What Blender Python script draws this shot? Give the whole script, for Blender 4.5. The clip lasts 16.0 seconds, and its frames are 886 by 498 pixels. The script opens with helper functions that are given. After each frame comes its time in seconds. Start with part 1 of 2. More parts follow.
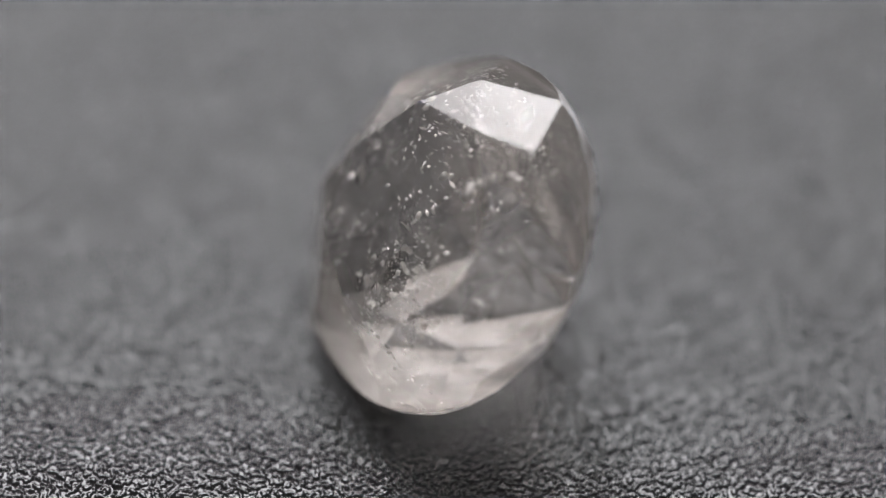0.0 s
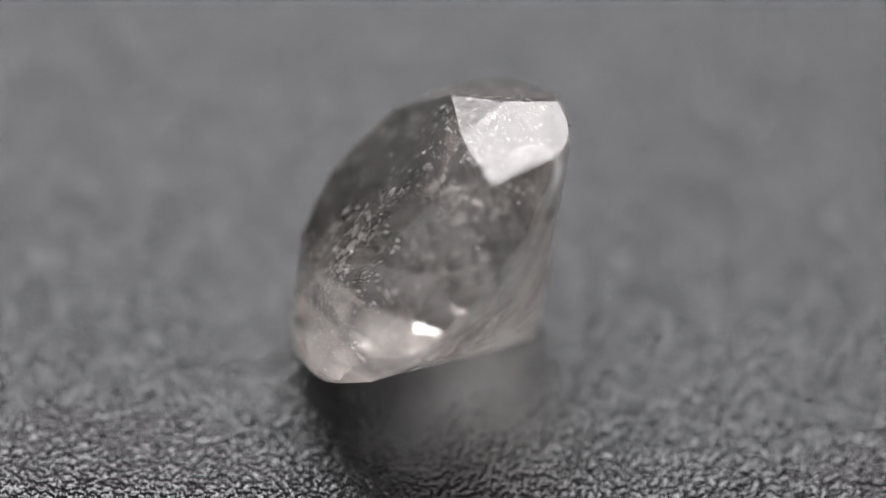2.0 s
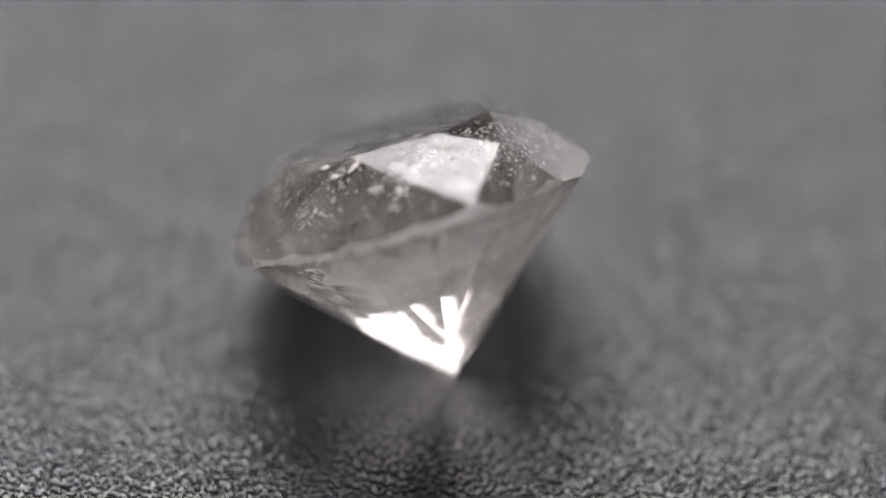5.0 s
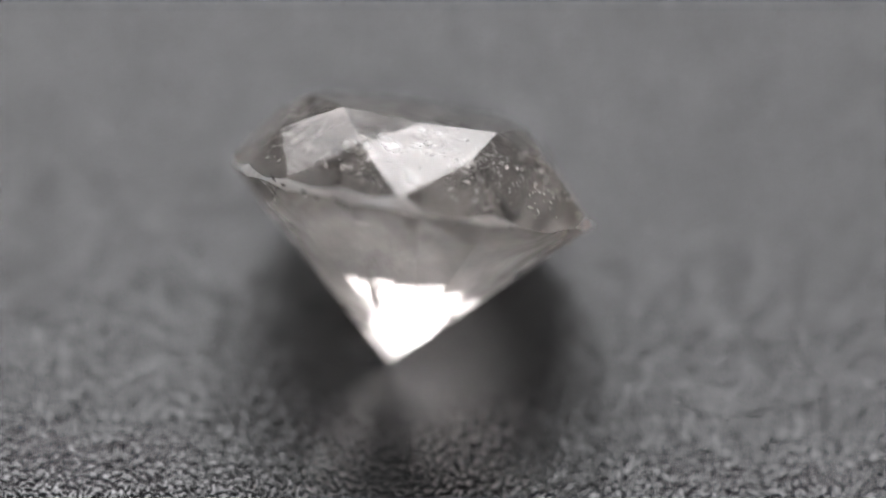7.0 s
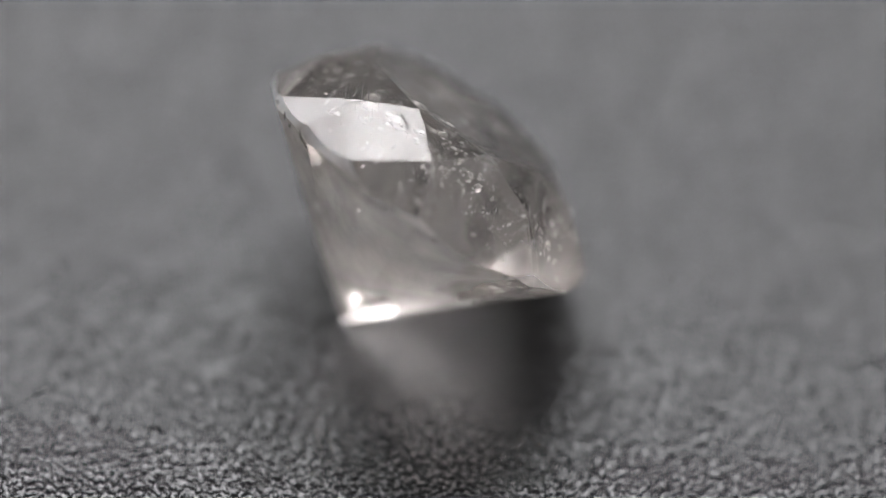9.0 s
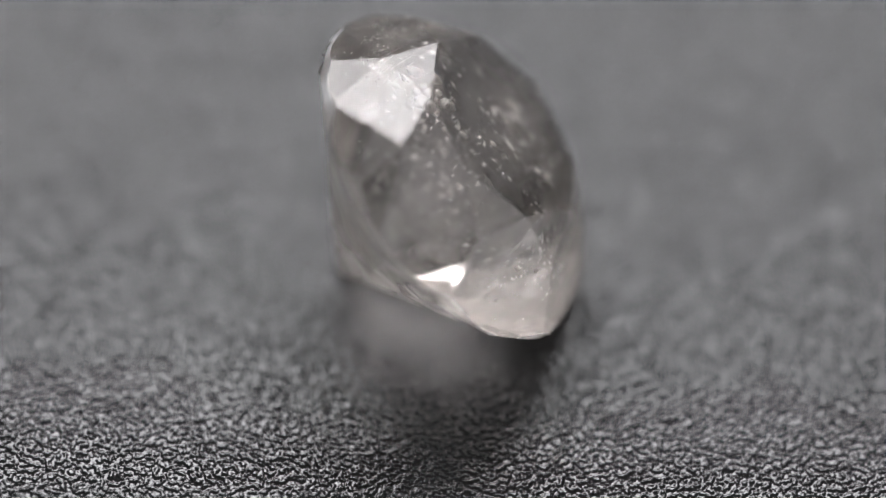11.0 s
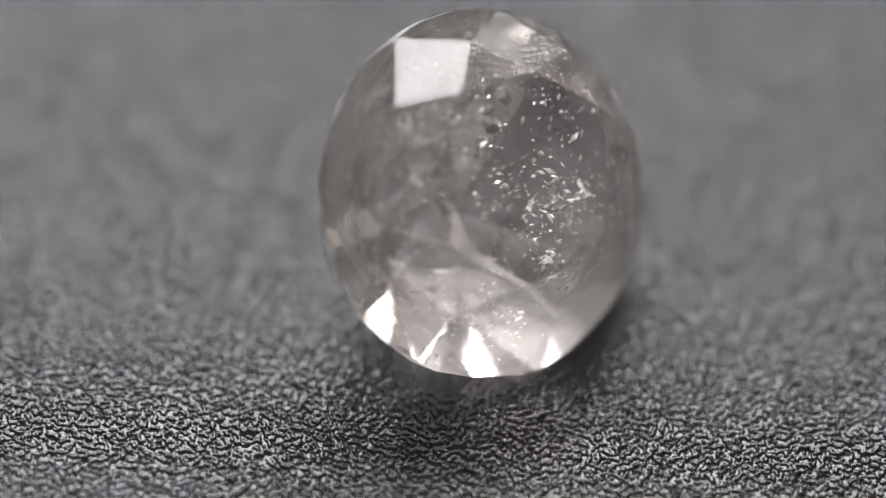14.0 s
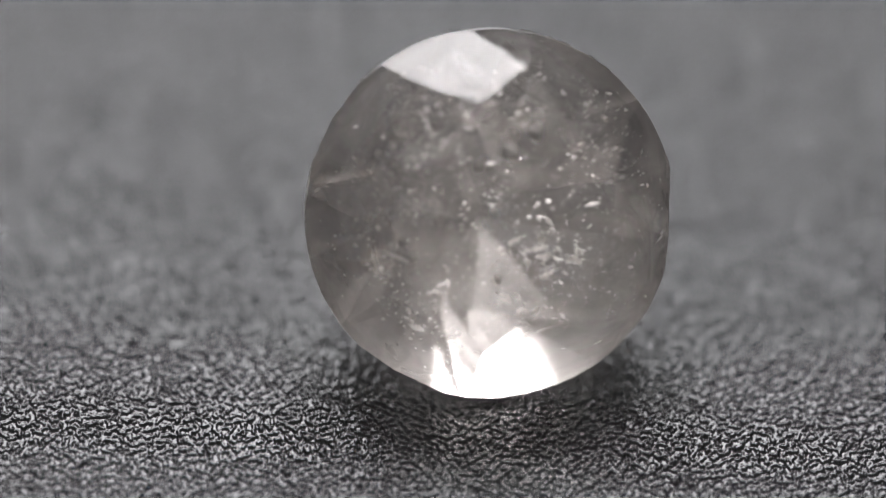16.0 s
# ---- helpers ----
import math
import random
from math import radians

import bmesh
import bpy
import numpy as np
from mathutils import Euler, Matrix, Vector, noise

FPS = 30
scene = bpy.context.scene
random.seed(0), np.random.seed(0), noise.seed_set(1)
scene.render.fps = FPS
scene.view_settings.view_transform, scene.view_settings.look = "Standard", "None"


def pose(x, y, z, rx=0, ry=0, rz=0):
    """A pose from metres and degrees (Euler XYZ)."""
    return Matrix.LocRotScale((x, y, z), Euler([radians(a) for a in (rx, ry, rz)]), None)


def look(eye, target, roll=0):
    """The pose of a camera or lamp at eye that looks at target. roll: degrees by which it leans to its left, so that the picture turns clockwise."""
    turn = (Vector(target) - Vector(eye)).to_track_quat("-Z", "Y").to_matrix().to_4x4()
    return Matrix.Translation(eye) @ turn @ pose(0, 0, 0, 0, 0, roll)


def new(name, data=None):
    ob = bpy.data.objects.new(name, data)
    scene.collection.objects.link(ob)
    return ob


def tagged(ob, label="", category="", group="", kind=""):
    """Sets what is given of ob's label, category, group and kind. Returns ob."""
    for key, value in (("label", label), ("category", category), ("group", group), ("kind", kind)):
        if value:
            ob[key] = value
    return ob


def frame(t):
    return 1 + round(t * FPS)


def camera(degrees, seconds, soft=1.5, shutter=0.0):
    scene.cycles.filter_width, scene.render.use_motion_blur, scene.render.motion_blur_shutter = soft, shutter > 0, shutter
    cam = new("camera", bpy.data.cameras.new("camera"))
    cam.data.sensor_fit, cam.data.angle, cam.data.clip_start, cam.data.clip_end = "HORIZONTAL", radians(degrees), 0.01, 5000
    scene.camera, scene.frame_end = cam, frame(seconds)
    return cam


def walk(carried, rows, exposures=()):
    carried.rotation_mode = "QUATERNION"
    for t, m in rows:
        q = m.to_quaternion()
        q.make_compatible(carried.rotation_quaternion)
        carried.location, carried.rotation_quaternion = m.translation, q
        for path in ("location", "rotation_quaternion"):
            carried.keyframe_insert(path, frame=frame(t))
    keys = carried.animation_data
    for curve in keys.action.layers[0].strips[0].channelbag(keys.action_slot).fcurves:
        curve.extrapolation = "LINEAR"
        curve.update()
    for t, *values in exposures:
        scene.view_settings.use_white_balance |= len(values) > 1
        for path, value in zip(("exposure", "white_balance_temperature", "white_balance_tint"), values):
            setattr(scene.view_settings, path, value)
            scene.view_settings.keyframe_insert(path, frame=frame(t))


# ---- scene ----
U = 8.0e-3 / 650            # metres per plan unit: the stone's girdle is 8 mm across
TILT, LEAN = 51.6, 2.19     # how far the camera looks down, and its roll
DIST = 9730 * U             # the camera's distance from the turntable's axis
SPIN = -17.881              # the turntable's rate in degrees per second
GROUND = 12 * U

# ---- camera ----
cam = camera(2 * math.degrees(math.atan(784 / 9730)), 16.0, soft=1.1)
cam.data.dof.use_dof = True
cam.data.dof.focus_distance = 9490 * U
cam.data.dof.aperture_fstop = 18.5
FWD = Vector((0, math.cos(radians(TILT)), -math.sin(radians(TILT))))
UP = Vector((0, math.sin(radians(TILT)), math.cos(radians(TILT))))
EYE = Vector((-7.38 * U, 0, GROUND)) + UP * (63.47 * U) - FWD * DIST


def stand(slide):
    """The camera on its focusing rail, moved forward by that many plan units."""
    eye = EYE + FWD * (slide * U)
    return look(eye, eye + FWD, LEAN)


walk(cam, [(0.0, stand(-50)), (2.0, stand(-74)), (4.0, stand(-90)), (7.0, stand(-98)), (9.0, stand(-88)),
           (11.0, stand(-12)), (12.5, stand(25)), (14.0, stand(40)), (16.0, stand(48))])

# ---- light ----
world = bpy.data.worlds.new("world")
scene.world = world
world.use_nodes = True
wn, wl = world.node_tree.nodes, world.node_tree.links
wn["Background"].inputs[0].default_value = (1.0, 0.98, 0.98, 1)
# fill added for an unseen dim room: background gradient, brighter overhead than sideways
around, split, overhead_fill = wn.new("ShaderNodeTexCoord"), wn.new("ShaderNodeSeparateXYZ"), wn.new("ShaderNodeMapRange")
wl.new(around.outputs["Generated"], split.inputs[0])
wl.new(split.outputs["Z"], overhead_fill.inputs["Value"])
overhead_fill.interpolation_type = "SMOOTHSTEP"
overhead_fill.inputs["From Min"].default_value, overhead_fill.inputs["From Max"].default_value = 0.3, 1.0
overhead_fill.inputs["To Min"].default_value, overhead_fill.inputs["To Max"].default_value = 0.03, 0.24
wl.new(overhead_fill.outputs["Result"], wn["Background"].inputs[1])

RADIANCE = 8.9


def softbox(turn, rise, wide, tall, share=1.0, away=0.5):
    """A square diffuser that faces the stone. turn, rise: its direction from the stone; wide, tall: its half angles, in degrees; share: of the main diffuser's radiance."""
    lamp = bpy.data.lights.new("softbox", "AREA")
    lamp.shape, lamp.color = "RECTANGLE", (0.985, 0.98, 1.01)
    lamp.size, lamp.size_y = (2 * away * math.tan(radians(k)) for k in (wide, tall))
    lamp.energy = share * RADIANCE * math.pi * lamp.size * lamp.size_y
    a, e = radians(turn), radians(rise)
    way = Vector((math.sin(a) * math.cos(e), math.cos(a) * math.cos(e), math.sin(e)))
    m = new("softbox", lamp)
    m.matrix_world = look(way * away, (0, 0, 0.003))


softbox(-5, 49.5, 18.2, 11)
softbox(-22.5, 25, 12, 12, 0.6)
softbox(18, 20, 6.5, 12, 0.6)
scene.view_settings.exposure = 0.52


# ---- materials ----
def material(name):
    m = bpy.data.materials.new(name)
    m.use_nodes = True
    return m, m.node_tree.nodes, m.node_tree.links, m.node_tree.nodes["Principled BSDF"]


def leather():
    m, n, l, b = material("black_leatherette")
    tc = n.new("ShaderNodeTexCoord")
    big = n.new("ShaderNodeTexNoise")
    big.inputs["Scale"].default_value, big.inputs["Detail"].default_value = 350, 3
    l.new(tc.outputs["Object"], big.inputs["Vector"])
    ramp = n.new("ShaderNodeValToRGB")
    ramp.color_ramp.elements[0].position, ramp.color_ramp.elements[1].position = 0.3, 0.75
    ramp.color_ramp.elements[0].color, ramp.color_ramp.elements[1].color = (0.005, 0.005, 0.006, 1), (0.010, 0.010, 0.0115, 1)
    l.new(big.outputs["Fac"], ramp.inputs["Fac"])
    l.new(ramp.outputs["Color"], b.inputs["Base Color"])
    b.inputs["IOR"].default_value = 1.56
    rough = n.new("ShaderNodeMapRange")
    rough.inputs["To Min"].default_value, rough.inputs["To Max"].default_value = 0.15, 0.21
    l.new(big.outputs["Fac"], rough.inputs["Value"])
    l.new(rough.outputs["Result"], b.inputs["Roughness"])
    fine = n.new("ShaderNodeTexNoise")
    fine.inputs["Scale"].default_value, fine.inputs["Detail"].default_value = 9000, 4
    l.new(tc.outputs["Object"], fine.inputs["Vector"])
    bump = n.new("ShaderNodeBump")
    bump.inputs["Strength"].default_value, bump.inputs["Distance"].default_value = 0.12, 0.00003
    l.new(fine.outputs["Fac"], bump.inputs["Height"])
    l.new(bump.outputs["Normal"], b.inputs["Normal"])
    return m


CLOUDS = []    # distance nodes of the clouds, with their centres in the stone


def crystal(name, haze, skin, clouds=()):
    """Clear stone whose clouded skin scatters a share of the light, to both sides."""
    m, n, l, b = material(name)
    n.remove(b)
    out, mix, half = n["Material Output"], n.new("ShaderNodeMixShader"), n.new("ShaderNodeMixShader")
    clear, dim, body = n.new("ShaderNodeBsdfGlass"), n.new("ShaderNodeBsdfGlass"), n.new("ShaderNodeMixShader")
    thru, back = n.new("ShaderNodeBsdfTranslucent"), n.new("ShaderNodeSubsurfaceScattering")
    back.inputs["Scale"].default_value, back.inputs["Radius"].default_value = 0.002, (1.0, 0.94, 0.88)
    for g, r in ((clear, 0.0), (dim, 0.65)):
        g.inputs["IOR"].default_value, g.inputs["Roughness"].default_value = 1.56, r
        g.inputs["Color"].default_value = (0.985, 0.96, 0.942, 1)
    l.new(clear.outputs[0], body.inputs[1])
    l.new(dim.outputs[0], body.inputs[2])
    tc, cloud, share = n.new("ShaderNodeTexCoord"), n.new("ShaderNodeTexNoise"), n.new("ShaderNodeMapRange")
    cloud.inputs["Scale"].default_value, cloud.inputs["Detail"].default_value = 300, 8
    cloud.inputs["Roughness"].default_value, cloud.inputs["Distortion"].default_value = 0.62, 1.2
    share.inputs["From Min"].default_value, share.inputs["From Max"].default_value = 0.42, 0.64
    share.inputs["To Min"].default_value, share.inputs["To Max"].default_value = skin * 0.12, min(skin * 2.4, 0.9)
    l.new(cloud.outputs["Fac"], share.inputs["Value"])
    last = share.outputs["Result"]
    streak = n.new("ShaderNodeMapRange")
    streak.inputs["From Min"].default_value, streak.inputs["From Max"].default_value = 0.36, 0.62
    streak.inputs["To Min"].default_value, streak.inputs["To Max"].default_value = 0.35, 1.2
    l.new(cloud.outputs["Fac"], streak.inputs["Value"])
    for centre, reach, dense in clouds:
        far, fall, most = n.new("ShaderNodeVectorMath"), n.new("ShaderNodeMapRange"), n.new("ShaderNodeMath")
        far.operation, most.operation = "DISTANCE", "MAXIMUM"
        CLOUDS.append((far, centre))
        l.new(tc.outputs["Object"], far.inputs[0])
        fall.interpolation_type = "SMOOTHSTEP"
        fall.inputs["From Min"].default_value, fall.inputs["From Max"].default_value = reach * 0.4 * U, reach * U
        fall.inputs["To Min"].default_value, fall.inputs["To Max"].default_value = dense, 0.0
        l.new(far.outputs["Value"], fall.inputs["Value"])
        patchy = n.new("ShaderNodeMath")
        patchy.operation = "MULTIPLY"
        l.new(fall.outputs["Result"], patchy.inputs[0])
        l.new(streak.outputs["Result"], patchy.inputs[1])
        l.new(last, most.inputs[0])
        l.new(patchy.outputs["Value"], most.inputs[1])
        last = most.outputs["Value"]
    l.new(last, mix.inputs[0])
    for k in (thru, back):
        k.inputs["Color"].default_value = (0.95, 0.925, 0.91, 1)
    half.inputs[0].default_value = 0.85
    l.new(thru.outputs[0], half.inputs[1])
    l.new(back.outputs[0], half.inputs[2])
    nz, rng = n.new("ShaderNodeTexNoise"), n.new("ShaderNodeMapRange")
    nz.inputs["Scale"].default_value, nz.inputs["Detail"].default_value = 600, 6
    nz.inputs["Distortion"].default_value = 0.6
    l.new(tc.outputs["Object"], nz.inputs["Vector"])
    l.new(tc.outputs["Object"], cloud.inputs["Vector"])
    l.new(nz.outputs["Fac"], rng.inputs["Value"])
    rng.inputs["From Min"].default_value, rng.inputs["From Max"].default_value = 0.32, 0.7
    rng.inputs["To Min"].default_value, rng.inputs["To Max"].default_value = haze * 0.2, haze * 1.6
    l.new(rng.outputs["Result"], body.inputs[0])
    l.new(body.outputs[0], mix.inputs[1])
    l.new(half.outputs[0], mix.inputs[2])
    l.new(mix.outputs[0], out.inputs["Surface"])
    return m


LEATHER, CRYSTAL, GIRDLE = leather(), crystal("polished_quartz", 0.05, 0.0), crystal("ground_girdle", 0.6, 0.35)
PAVILION = crystal("clouded_quartz", 0.26, 0.03, (((190, 70, -220), 230, 0.3), ((110, -60, -280), 150, 0.3), ((-120, -90, -250), 150, 0.25), ((-50, -40, -400), 90, 0.3)))


def part(name, bm, mat, parent, label=""):
    me = bpy.data.meshes.new(name)
    bm.to_mesh(me)
    bm.free()
    me.materials.append(mat)
    ob = new(name, me)
    ob.parent = parent
    return tagged(ob, label)


# ---- mat on the turntable ----
def leather_mat():
    """A leatherette sheet with wrinkled grain: a finely embossed middle and a plain margin."""
    rng = np.random.default_rng(5)
    count, half = 1200, 1115 * U
    side = 2 * half / (count - 1)

    def band(wave, spread):
        """Smooth noise of one wavelength."""
        k = np.hypot(*np.meshgrid(np.fft.fftfreq(count, side), np.fft.fftfreq(count, side)))
        f = np.fft.fft2(rng.standard_normal((count, count))) * np.exp(-((k * wave - 1) / spread) ** 2)
        h = np.fft.ifft2(f).real
        return h / h.std()

    a = band(15 * U, 0.55) + 0.4 * band(8 * U, 0.4)
    h = 1.3 * np.tanh(a / 0.35) - 2.9 * np.exp(-(a / 0.27) ** 2) + band(30 * U, 0.6) * 0.45 + band(6 * U, 0.4) * 0.14
    lin = np.linspace(-half, half, count)
    X, Y = np.meshgrid(lin, lin)
    edge = np.clip((half - np.maximum(abs(X), abs(Y))) / (40 * U), 0, 1)
    Z = h * U * edge
    verts = np.stack([X, Y, Z], -1).reshape(-1, 3)
    i = np.arange(count - 1)
    base = (i[:, None] * count + i[None, :]).ravel()
    faces = np.stack([base, base + 1, base + count + 1, base + count], 1)
    outer, low = 0.055, -0.0012
    n0 = len(verts)
    rim = [(-outer, -outer, 0), (outer, -outer, 0), (outer, outer, 0), (-outer, outer, 0)]
    rim += [(x, y, low) for x, y, _ in rim]
    verts = np.concatenate([verts, np.array(rim)])
    verts[:, 2] -= 1.9 * U    # the grain's tops carry the stone
    q = [0, count - 1, count * count - 1, count * (count - 1)]
    more = []
    for k in range(4):
        j = (k + 1) % 4
        more.append((q[k], n0 + k, n0 + j, q[j]))
        more.append((n0 + k, n0 + 4 + k, n0 + 4 + j, n0 + j))
    more.append((n0 + 7, n0 + 6, n0 + 5, n0 + 4))
    faces = np.concatenate([faces, np.array(more)])
    me = bpy.data.meshes.new("leather_mat")
    me.vertices.add(len(verts))
    me.vertices.foreach_set("co", verts.ravel())
    me.loops.add(faces.size)
    me.loops.foreach_set("vertex_index", faces.ravel())
    me.polygons.add(len(faces))
    me.polygons.foreach_set("loop_start", np.arange(0, faces.size, 4))
    me.materials.append(LEATHER)
    me.polygons.foreach_set("use_smooth", np.ones(len(faces), bool))
    me.update(calc_edges=True)
    ob = new("leather_mat", me)
    return tagged(ob, "black leatherette mat with fine wrinkled grain", "mat")


mat_sheet = leather_mat()


# ---- the stone ----
AX = Matrix(((-0.17997, 0.92486, 0.33502), (-0.69206, -0.36108, 0.62504), (0.69905, -0.11937, 0.70504)))  # columns: x, y, axis
TABLE = Vector((-18.08, 129.90, 333.90))
GIRDLE_R, G_TOP, G_LOW = 321.0, -128.0, -149.0
G_OFF = (-16.0, 17.0)
CULET = Vector((-45.0, 23.6, -450.0))


def polar(r, az, h, off=(0, 0)):
    a = radians(az)
    return Vector((r * math.cos(a) + off[0], r * math.sin(a) + off[1], h))


PLANES = []


def cut_stone():
    """A round brilliant: a block cut down by its table, stars, kites, girdle facets and pavilion facets."""
    rng = random.Random(3)
    planes = [(Vector((0, 0, 0)), Vector((0, 0, 1)))]

    def through_points(p, q, r):
        n = (q - p).cross(r - p).normalized()
        inside = Vector((0, 0, -150))
        if n.dot(p - inside) < 0:
            n = -n
        planes.append((p, n))

    T = [polar(190 + rng.uniform(-3, 3), 45 * k + rng.uniform(-1.5, 1.5), 0) for k in range(8)]
    S = [polar(256 + rng.uniform(-3, 3), 45 * k + 22.5 + rng.uniform(-1, 1), -46.5 + rng.uniform(-2, 2)) for k in range(8)]
    T[0], T[1], T[7] = polar(191, 0, 0), polar(201, 42, 0), polar(184, -47, 0)
    S[0], S[7], S[6] = polar(260, 20.6, -44.5), polar(248, -23.3, -49.5), polar(252, -69, -56)
    for k in range(8):
        s0, s1 = S[k - 1], S[k]
        through_points(T[k], s0, s1)
        through_points(T[k], T[(k + 1) % 8], s1)
        for d in (-1, 1):
            s = s1 if d > 0 else s0
            tip = polar(GIRDLE_R, 45 * k - (6 if k == 0 else 0), 0, G_OFF)
            kite = (s0 - T[k]).cross(s1 - T[k])
            tip.z = -(kite.x * (tip.x - T[k].x) + kite.y * (tip.y - T[k].y)) / kite.z + rng.uniform(-2, 2)
            tip.z = max(tip.z, -133)
            mid = polar(GIRDLE_R + 2, 45 * k + 22.5 * d, G_TOP - 2 + (10 if (k, d) == (7, 1) else 0), G_OFF)
            through_points(s, tip, mid)
    for k in range(64):
        a = 360 / 64 * k
        planes.append((polar(GIRDLE_R + rng.uniform(-0.6, 0.6), a, 0, G_OFF), polar(1, a, 0)))
    planes.append((polar(GIRDLE_R - 13, -106, 0, G_OFF), polar(1, -106, 0)))  # a flat worn into the girdle
    for k in range(8):
        g = polar(GIRDLE_R, 45 * k, G_LOW + rng.uniform(-3, 3), G_OFF)
        t = polar(1, 45 * k + 90, 0)
        through_points(CULET, g, g + t)
        for d in (-1, 1):
            g2 = polar(GIRDLE_R, 45 * k + 22.5 * d, G_LOW + rng.uniform(-2, 2), G_OFF)
            far = polar(GIRDLE_R / math.cos(radians(22.5)), 45 * k + 22.5 * d, G_LOW, G_OFF)
            low = CULET + (far - CULET) * 0.24
            through_points(g, g2, low)
    PLANES.extend(planes)
    bm = bmesh.new()
    bmesh.ops.create_cube(bm, size=1200)
    for p, n in planes:
        cut = bmesh.ops.bisect_plane(bm, geom=bm.verts[:] + bm.edges[:] + bm.faces[:], dist=1e-4, plane_co=p, plane_no=n, clear_outer=True)
        rim = [e for e in cut["geom_cut"] if isinstance(e, bmesh.types.BMEdge)]
        if rim:
            bmesh.ops.edgenet_fill(bm, edges=rim)
    bmesh.ops.remove_doubles(bm, verts=bm.verts[:], dist=0.3)
    bmesh.ops.recalc_face_normals(bm, faces=bm.faces[:])
    return bm


LOWEST = []


def stone():
    bm = cut_stone()
    place = Matrix.Translation(TABLE) @ AX.to_4x4()
    bmesh.ops.transform(bm, matrix=place, verts=bm.verts[:])
    low = min(v.co.z for v in bm.verts)
    LOWEST.append(low)
    base = Vector((-20, 0, low))
    bmesh.ops.transform(bm, matrix=Matrix.Scale(U, 4) @ Matrix.Translation(-base), verts=bm.verts[:])
    holder = new("gemstone")
    tagged(holder, "round brilliant-cut clear quartz stone lying on its side", "gemstone")
    down = -AX.col[2]
    for f in bm.faces:
        lean = f.normal.dot(down)
        f.material_index = 1 if lean > 0.2 else 2 if lean > -0.2 else 0
    body = part("cut_body", bm, CRYSTAL, holder)
    body.data.materials.append(PAVILION)
    body.data.materials.append(GIRDLE)
    return holder, Vector((base.x * U, base.y * U, 0.0))


gem, GEM_BASE = stone()
TO_GEM = Matrix.Scale(U, 4) @ Matrix.Translation(-GEM_BASE / U - Vector((0, 0, LOWEST[0]))) @ Matrix.Translation(TABLE) @ AX.to_4x4()
for node, centre in CLOUDS:
    node.inputs[1].default_value = TO_GEM @ Vector(centre)


# ---- what is enclosed in the stone ----
def inside(p, margin=6.0):
    return all((p - c).dot(n) < -margin for c, n in PLANES)


def enclosed(name, verts, faces, mat, label="", kind=""):
    me = bpy.data.meshes.new(name)
    me.from_pydata([TO_GEM @ v for v in verts], [], faces)
    me.materials.append(mat)
    ob = new(name, me)
    ob.parent = gem
    return tagged(ob, label, kind=kind)


def veil_mat(name, share, scale, span=(0.38, 0.72), sheen="Diffuse"):
    m, n, l, b = material(name)
    n.remove(b)
    out = n["Material Output"]
    tr, tl, df = (n.new("ShaderNodeBsdf" + k) for k in ("Transparent", "Translucent", sheen))
    for k in (tl, df):
        k.inputs["Color"].default_value = (0.88, 0.87, 0.85, 1)
    if sheen == "Glossy":
        df.inputs["Roughness"].default_value = 0.3
    half = n.new("ShaderNodeMixShader")
    l.new(tl.outputs[0], half.inputs[1])
    l.new(df.outputs[0], half.inputs[2])
    tc, nz, ramp, mix = n.new("ShaderNodeTexCoord"), n.new("ShaderNodeTexNoise"), n.new("ShaderNodeMapRange"), n.new("ShaderNodeMixShader")
    nz.inputs["Scale"].default_value, nz.inputs["Detail"].default_value = scale, 5
    l.new(tc.outputs["Object"], nz.inputs["Vector"])
    l.new(nz.outputs["Fac"], ramp.inputs["Value"])
    ramp.inputs["From Min"].default_value, ramp.inputs["From Max"].default_value = span
    ramp.inputs["To Min"].default_value, ramp.inputs["To Max"].default_value = share * 0.06, share
    l.new(ramp.outputs["Result"], mix.inputs[0])
    l.new(tr.outputs[0], mix.inputs[1])
    l.new(half.outputs[0], mix.inputs[2])
    l.new(mix.outputs[0], out.inputs["Surface"])
    return m


VEIL = veil_mat("milky_veil", 0.12, 2200)
FEATHER = veil_mat("white_feather", 0.25, 2500)
CRACKLE = veil_mat("white_crackle", 0.8, 3500, (0.52, 0.6), "Glossy")
SPECK, nn, ll, bb = material("bright_crystal_speck")
nn.remove(bb)
mirror, hollow, milky = nn.new("ShaderNodeBsdfGlossy"), nn.new("ShaderNodeBsdfGlass"), nn.new("ShaderNodeBsdfTranslucent")
for k in (mirror, hollow, milky):
    k.inputs["Color"].default_value = (0.97, 0.96, 0.95, 1)
mirror.inputs["Roughness"].default_value, hollow.inputs["Roughness"].default_value, hollow.inputs["IOR"].default_value = 0.3, 0.15, 0.66
pale, blend = nn.new("ShaderNodeMixShader"), nn.new("ShaderNodeMixShader")
pale.inputs[0].default_value, blend.inputs[0].default_value = 0.4, 0.28
ll.new(hollow.outputs[0], pale.inputs[1])
ll.new(milky.outputs[0], pale.inputs[2])
ll.new(pale.outputs[0], blend.inputs[1])
ll.new(mirror.outputs[0], blend.inputs[2])
ll.new(blend.outputs[0], nn["Material Output"].inputs["Surface"])
GLINT, nn, ll, bb = material("glinting_crystal_face")
bb.inputs["Base Color"].default_value, bb.inputs["Roughness"].default_value, bb.inputs["Metallic"].default_value = (0.97, 0.96, 0.95, 1), 0.28, 0.8
PIT, nn, ll, bb = material("dark_pit")
bb.inputs["Base Color"].default_value, bb.inputs["Roughness"].default_value = (0.03, 0.025, 0.02, 1), 0.6


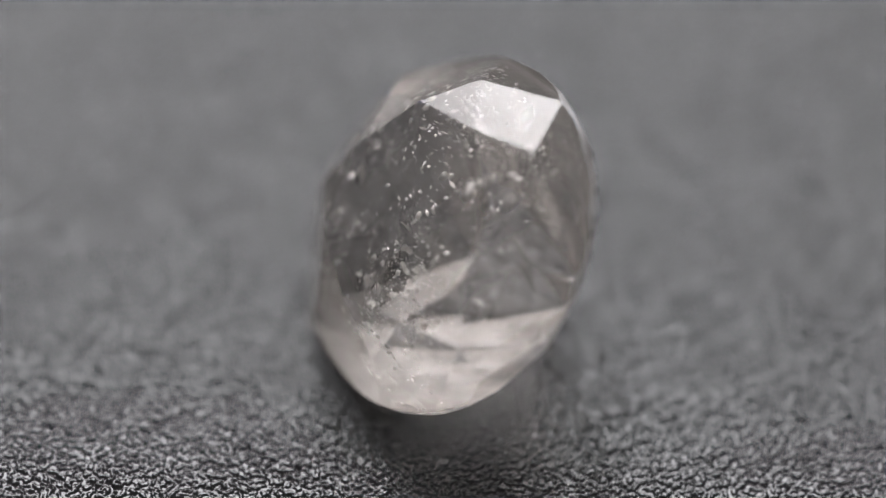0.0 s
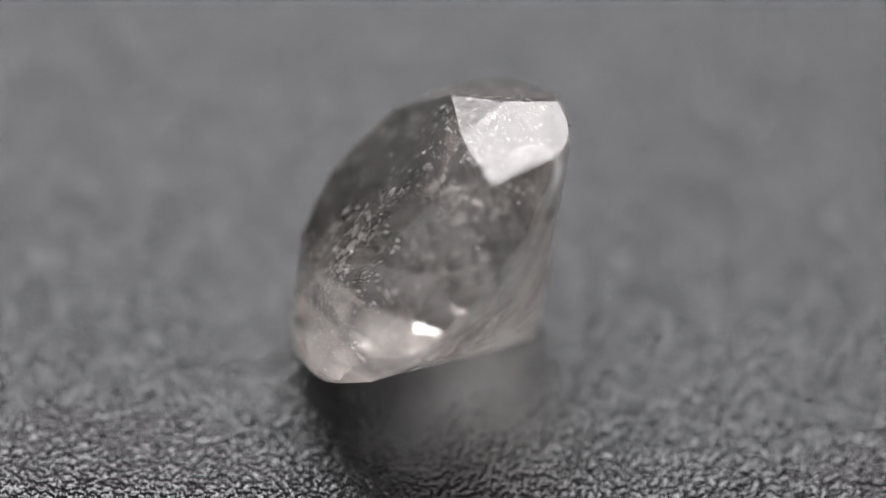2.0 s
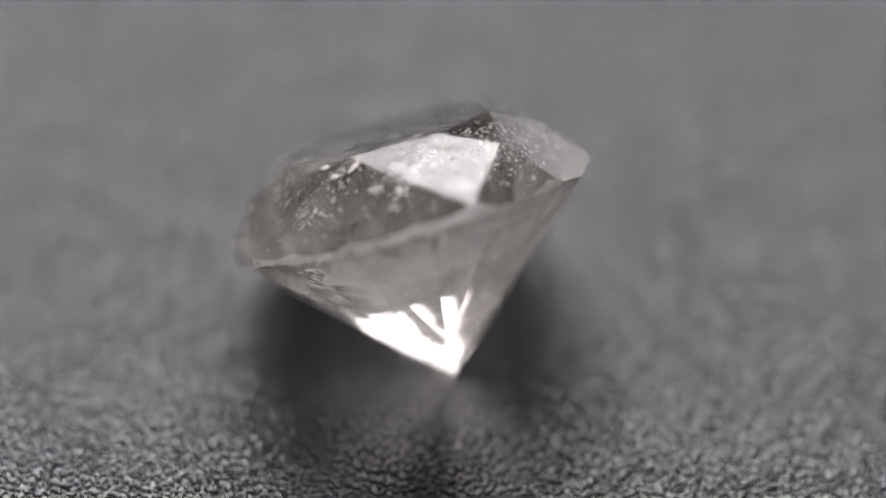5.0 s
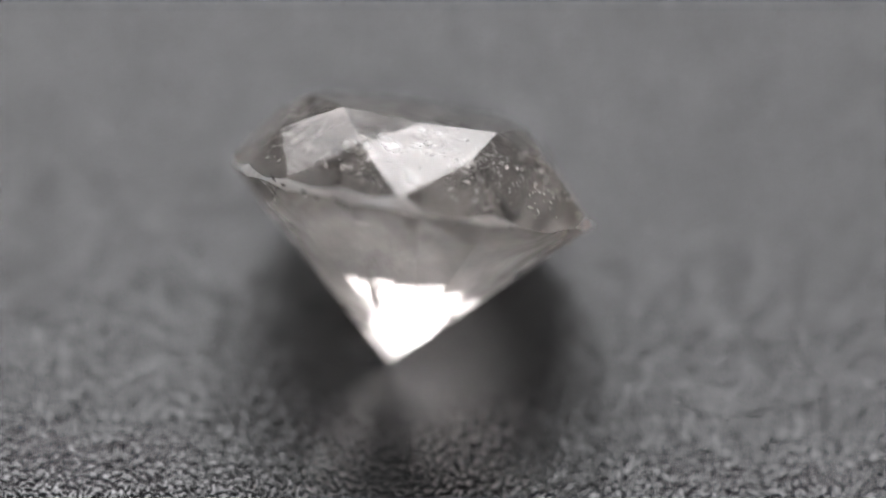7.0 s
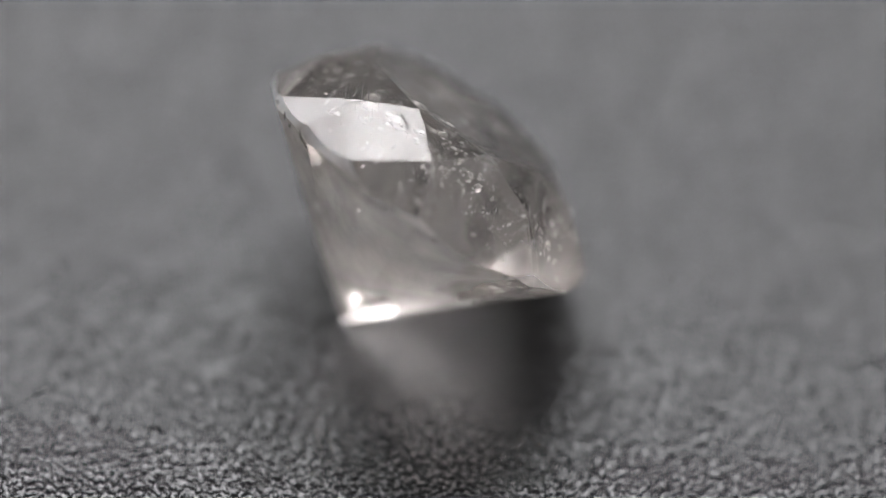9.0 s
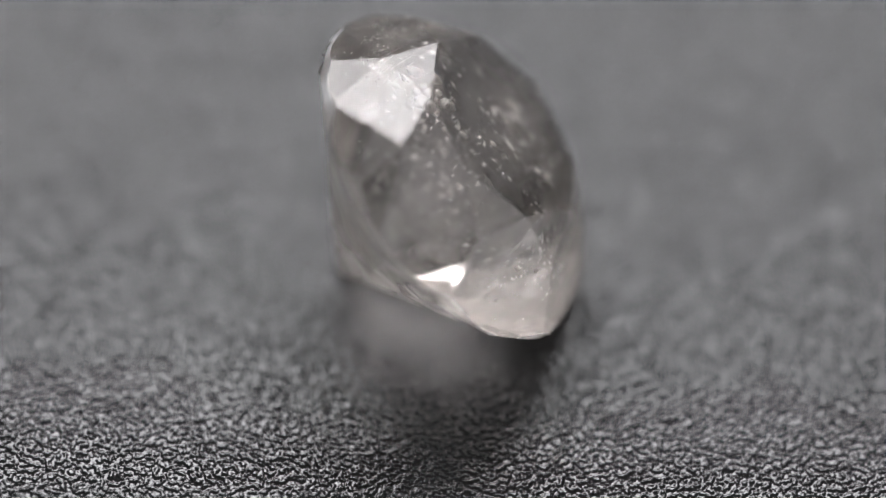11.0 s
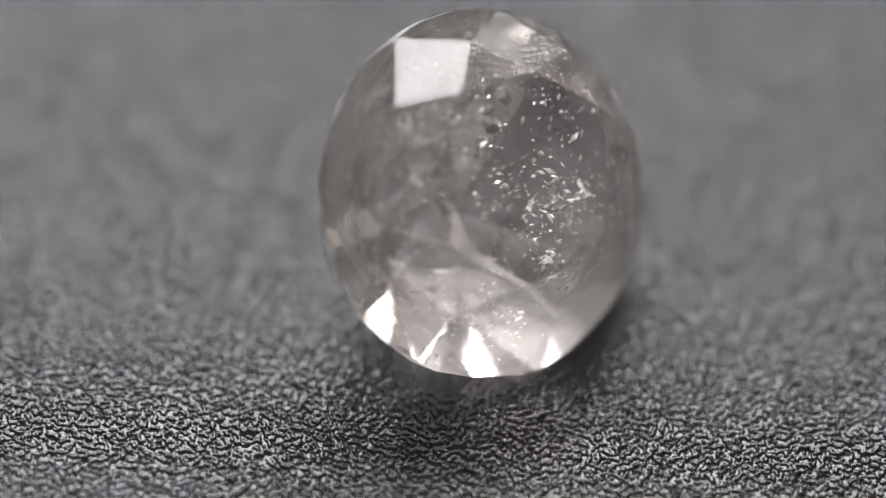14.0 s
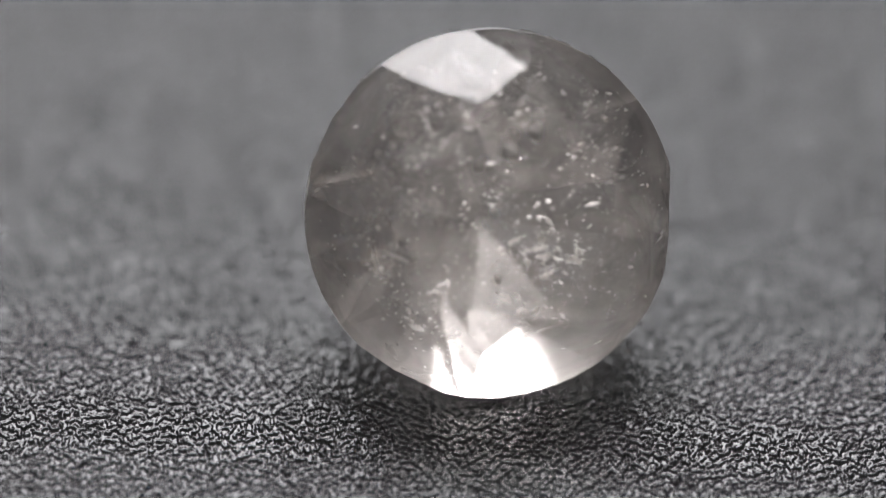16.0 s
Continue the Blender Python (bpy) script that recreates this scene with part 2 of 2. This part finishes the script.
BED = Vector((0.699, -0.119, 0.705))    # the plane in which the fractures lie: flat over the mat


def sheet(name, centre, normal, size, bow, mat, rng, label=""):
    """A bowed, ragged film inside the stone."""
    count = 26
    q = Vector(normal).to_track_quat("Z", "Y").to_matrix()
    phase = Vector((rng.uniform(0, 50), rng.uniform(0, 50), rng.uniform(0, 50)))
    pts, keep = [], {}
    for i in range(count):
        for j in range(count):
            x, y = (i / (count - 1) - 0.5) * size[0], (j / (count - 1) - 0.5) * size[1]
            z = bow * noise.noise(phase + Vector((x, y, 0)) * (1.6 / max(size)))
            z += 0.12 * bow * noise.noise(phase + Vector((x, y, 9)) * (9 / max(size)))
            pts.append(Vector(centre) + q @ Vector((x, y, z)))
    ok = []
    for k, p in enumerate(pts):
        i, j = divmod(k, count)
        r = math.hypot(i / (count - 1) - 0.5, j / (count - 1) - 0.5) * 2
        ok.append(r < 0.85 + 0.3 * noise.noise(phase + p * 0.02) and inside(p))
    verts, faces = [], []
    for i in range(count - 1):
        for j in range(count - 1):
            ids = (i * count + j, (i + 1) * count + j, (i + 1) * count + j + 1, i * count + j + 1)
            if all(ok[k] for k in ids):
                for k in ids:
                    if k not in keep:
                        keep[k] = len(verts)
                        verts.append(pts[k])
                faces.append([keep[k] for k in ids])
    if faces:
        enclosed(name, verts, faces, mat, label)


def sliver(p, along, across, long, wide, thick):
    """Six corners of a long octahedron."""
    third = along.cross(across).normalized()
    v = [p + along * long, p - along * long, p + across * wide, p - across * wide, p + third * thick, p - third * thick]
    f = [(0, 2, 4), (0, 4, 3), (0, 3, 5), (0, 5, 2), (1, 4, 2), (1, 3, 4), (1, 5, 3), (1, 2, 5)]
    return v, f


def sprinkle(name, spots, mat, rng, label, stretch=2.6):
    """Many slivers in one mesh. Spots: centre, spread, count, size."""
    verts, faces = [], []
    for centre, spread, count, size in spots:
        lean = BED.orthogonal().normalized() * rng.gauss(0, 1) + BED.cross(BED.orthogonal()) * rng.gauss(0, 1)
        for _ in range(count):
            p = Vector(centre) + Vector([rng.gauss(0, s) for s in spread])
            if rng.random() < 0.25 or not inside(p, 8):
                continue
            along = (lean.normalized() + 0.3 * Vector((rng.gauss(0, 1), rng.gauss(0, 1), rng.gauss(0, 1)))).normalized()
            across = (BED + 0.2 * Vector((rng.gauss(0, 1), rng.gauss(0, 1), rng.gauss(0, 1)))).cross(along).normalized()
            s = 0.55 * size * math.exp(rng.gauss(0, 0.6))
            v, f = sliver(p, along, across, s * rng.uniform(min(1.0, stretch), stretch), s, s * 0.22)
            faces += [[k + len(verts) for k in q] for q in f]
            verts += v
    enclosed(name, verts, faces, mat, label, "stuff")


def enclosures():
    rng = random.Random(11)
    for k in range(3):
        c = (rng.uniform(-170, 170), rng.uniform(-170, 170), rng.uniform(-300, -80))
        nrm = (rng.gauss(0, 1), rng.gauss(0, 1), rng.gauss(0, 1))
        sheet("milky_veil", c, nrm, (rng.uniform(300, 520), rng.uniform(260, 480)), rng.uniform(60, 140), VEIL, rng, "thin milky veil inside the stone")
    for c, size in (((-185, -110, -140), 210), ((-215, -20, -150), 190), ((-120, -190, -145), 190), ((-160, -100, -185), 200)):
        sheet("milky_veil", c, (rng.gauss(0, 0.5), rng.gauss(0, 0.5), 1), (size, size), 40, VEIL, rng, "thin milky veil inside the stone")
    # feather cracks: centre, size
    for c, s in (((112, -30, -120), 50), ((-78, -46, -105), 80), ((-150, -92, -110), 60),
                 ((-20, 20, -110), 70), ((-110, 35, -115), 60), ((10, 228, -115), 55), ((60, -150, -120), 50), ((30, 120, -140), 60)):
        nrm = BED + Vector((rng.gauss(0, 0.25), rng.gauss(0, 0.25), rng.gauss(0, 0.25)))
        sheet("feather", c, nrm, (s, s * rng.uniform(0.4, 0.75)), s * 0.5, FEATHER, rng, "ragged white feather crack")
    # crackled white fractures that lie in a band across the stone: centre, size
    for c, s in (((-70, -30, -95), (110, 70)), ((-140, -60, -115), (130, 80)), ((-200, -20, -135), (110, 90)), ((-95, -95, -120), (120, 60)), ((-30, 20, -110), (80, 60)), ((-160, 30, -125), (90, 60))):
        nrm = BED + Vector((rng.gauss(0, 0.1), rng.gauss(0, 0.1), rng.gauss(0, 0.1)))
        sheet("fracture", c, nrm, s, 34, CRACKLE, rng, "crackled white fracture inside the stone")
    sprinkle("pinpoints", [((155, 78, -75), (55, 55, 16), 209, 2.6), ((92, -180, -100), (55, 45, 14), 165, 2.3), ((240, 150, -115), (45, 55, 12), 143, 2.6),
                           ((-148, 159, -115), (55, 40, 14), 121, 2.6), ((-11, 14, -110), (60, 60, 20), 110, 2.2), ((-120, -20, -110), (70, 70, 18), 143, 2.3),
                           ((40, 190, -120), (70, 40, 20), 110, 2.2), ((-60, -170, -120), (80, 50, 20), 121, 2.2), ((0, 0, -130), (150, 150, 50), 176, 2.0),
                           ((200, -60, -110), (40, 60, 12), 88, 2.4),
                           ((-185, -110, -135), (60, 70, 20), 33, 1.8), ((-230, 20, -140), (40, 80, 16), 16, 1.8), ((-90, -215, -135), (80, 40, 18), 33, 1.8),
                           ((-150, -90, -110), (60, 60, 25), 110, 2.2), ((60, 60, -100), (110, 110, 30), 88, 1.9), ((-60, -60, -100), (100, 100, 30), 110, 2.0)],
             SPECK, rng, "cloud of bright pinpoint crystals")
    sprinkle("flakes", [((-78, -46, -100), (34, 26, 10), 70, 3.0), ((-150, -93, -108), (30, 26, 10), 45, 3.0), ((-114, 30, -108), (34, 30, 12), 45, 2.8),
                        ((-15, 14, -105), (32, 28, 12), 45, 2.8), ((-140, 150, -118), (40, 34, 10), 40, 2.6), ((14, 225, -118), (16, 40, 10), 30, 3.4),
                        ((100, -40, -95), (36, 30, 12), 36, 3.2), ((120, -160, -110), (50, 40, 12), 30, 2.4)],
             SPECK, rng, "bright crystal flakes")
    # rounder bubbles: centre, spread, count, size
    sprinkle("bubbles", [((193, 96, -84), (42, 36, 8), 60, 3.6), ((151, 105, -84), (34, 34, 8), 26, 3.6), ((-100, -50, -98), (34, 34, 8), 40, 4.6), ((-143, -88, -98), (26, 24, 6), 22, 4.6),
                         ((-94, 215, -112), (34, 28, 8), 34, 4.6), ((-39, 232, -108), (16, 20, 6), 12, 5.5), ((-128, 187, -104), (34, 30, 8), 36, 3.2)],
             SPECK, rng, "rounded bright bubbles", 0.75)
    # larger crystals grown into the stone: centre, size
    for c, size in (((92, -38, -98), 20), ((112, -86, -96), 18), ((118, -50, -84), 10), ((78, 25, -84), 11), ((88, 12, -86), 7), ((-118, 38, -88), 8), ((-4, 16, -88), 8)):
        bm = bmesh.new()
        bmesh.ops.create_icosphere(bm, subdivisions=1, radius=size)
        for v in bm.verts:
            v.co = Vector((v.co.x * 1.25, v.co.y * 0.9, v.co.z * 0.55)) * rng.uniform(0.72, 1.12) + Vector(c)
        enclosed("grown_crystal", [v.co.copy() for v in bm.verts], [[v.index for v in f.verts] for f in bm.faces], GLINT, "small white crystal grown inside the stone")
        bm.free()
    for k in range(14):
        p = Vector((rng.uniform(150, 235), rng.uniform(-165, -60), rng.uniform(-85, -55)))
        along = Vector((0.72, 0.55 + rng.gauss(0, 0.05), -0.25 + rng.gauss(0, 0.05))).normalized()
        long = rng.uniform(12, 34)
        if inside(p + along * long, 3) and inside(p - along * long, 3):
            v, f = sliver(p, along, along.orthogonal().normalized(), long, 1.3, 1.0)
            enclosed("needle", v, f, SPECK, "fine bright needle")


enclosures()


def marks():
    """A curved scratch on the brightest kite facet and dark chips along the girdle."""
    t0, sp, sm = polar(191, 0, 0), polar(260, 20.6, -44.5), polar(248, -23.3, -49.5)
    out = (sp - t0).cross(sm - t0).normalized()
    if out.z < 0:
        out = -out
    way = [(0.126, 0.279), (0.17, 0.30), (0.234, 0.295), (0.285, 0.262), (0.339, 0.243), (0.43, 0.25), (0.51, 0.276)]
    spots = [t0 + (sp - t0) * u + (sm - t0) * v + out * 0.5 for u, v in way]
    curve = [spots[0]]
    for a, b in zip(spots, spots[1:]):
        curve += [a.lerp(b, k / 3) for k in (1, 2, 3)]
    verts, faces = [], []
    for k, p in enumerate(curve):
        d = (curve[min(k + 1, len(curve) - 1)] - curve[max(k - 1, 0)]).normalized()
        side = d.cross(out) * (1.5 if 0 < k < len(curve) - 1 else 0.3)
        verts += [p + side, p + out * 0.9, p - side]
        if k:
            o = 3 * k
            faces += [(o - 3, o, o + 1, o - 2), (o - 2, o + 1, o + 2, o - 1)]
    enclosed("scratch", verts, faces, PIT, "fine dark curved hair scratch")
    rng = random.Random(8)
    for az, h, long in ((-52, -136, 9), (-47, -143, 6), (-38, -146, 8), (-33, -150, 5), (-26, -147, 9), (-24, -149, 5), (12, -148, 3), (30, -146, 3.5)):
        p = polar(GIRDLE_R + 0.6, az, h, G_OFF)
        along = (polar(1, az + 90, 0) + Vector((0, 0, rng.uniform(-0.7, -0.1)))).normalized()
        v, f = sliver(p, along, along.cross(polar(1, az, 0)).normalized(), long * 1.5, 3.0, 2.0)
        enclosed("chip", v, f, PIT, "dark brown chip in the girdle")


marks()

# ---- table and room ----
def slab(name, lo, hi, mat, label="", category=""):
    bm = bmesh.new()
    bmesh.ops.create_cube(bm, size=1)
    lo, hi = Vector(lo), Vector(hi)
    for v in bm.verts:
        v.co = Vector([(lo[i] + hi[i]) / 2 + v.co[i] * (hi[i] - lo[i]) for i in range(3)])
    me = bpy.data.meshes.new(name)
    bm.to_mesh(me)
    bm.free()
    me.materials.append(mat)
    return tagged(new(name, me), label, category, kind="structure")


TOP, nn, ll, bb = material("dark_table_top")
bb.inputs["Base Color"].default_value, bb.inputs["Roughness"].default_value = (0.06, 0.06, 0.06, 1), 0.6
slab("floor", (-1.2, -1.2, -0.03), (1.2, 1.2, -0.0014), TOP, "dark matt table surface under the mat", "table surface")


# the stone shivers on the turning mat by a few hundredths of a millimetre
SHIVER = ((0, -7), (1.5, -1), (4, 0), (7, -3), (9, -7), (12, -6), (14, 0), (16, 6))
CREEP = ((0, 0), (4, 0), (9, -4), (12, -4), (14, -6), (16, -9))


def shiver(rows, t):
    return float(np.interp(t, [a for a, _ in rows], [b for _, b in rows])) * U


def motions():
    mat_rows, gem_rows = [], []
    for k in range(33):
        t = k * 0.5
        turn = pose(0, 0, 0, 0, 0, SPIN * (t - 8))
        mat_rows.append((t, turn))
        gem_rows.append((t, Matrix.Translation((shiver(SHIVER, t), shiver(CREEP, t), 0)) @ turn @ Matrix.Translation(GEM_BASE)))
    walk(mat_sheet, mat_rows)
    walk(gem, gem_rows)


motions()
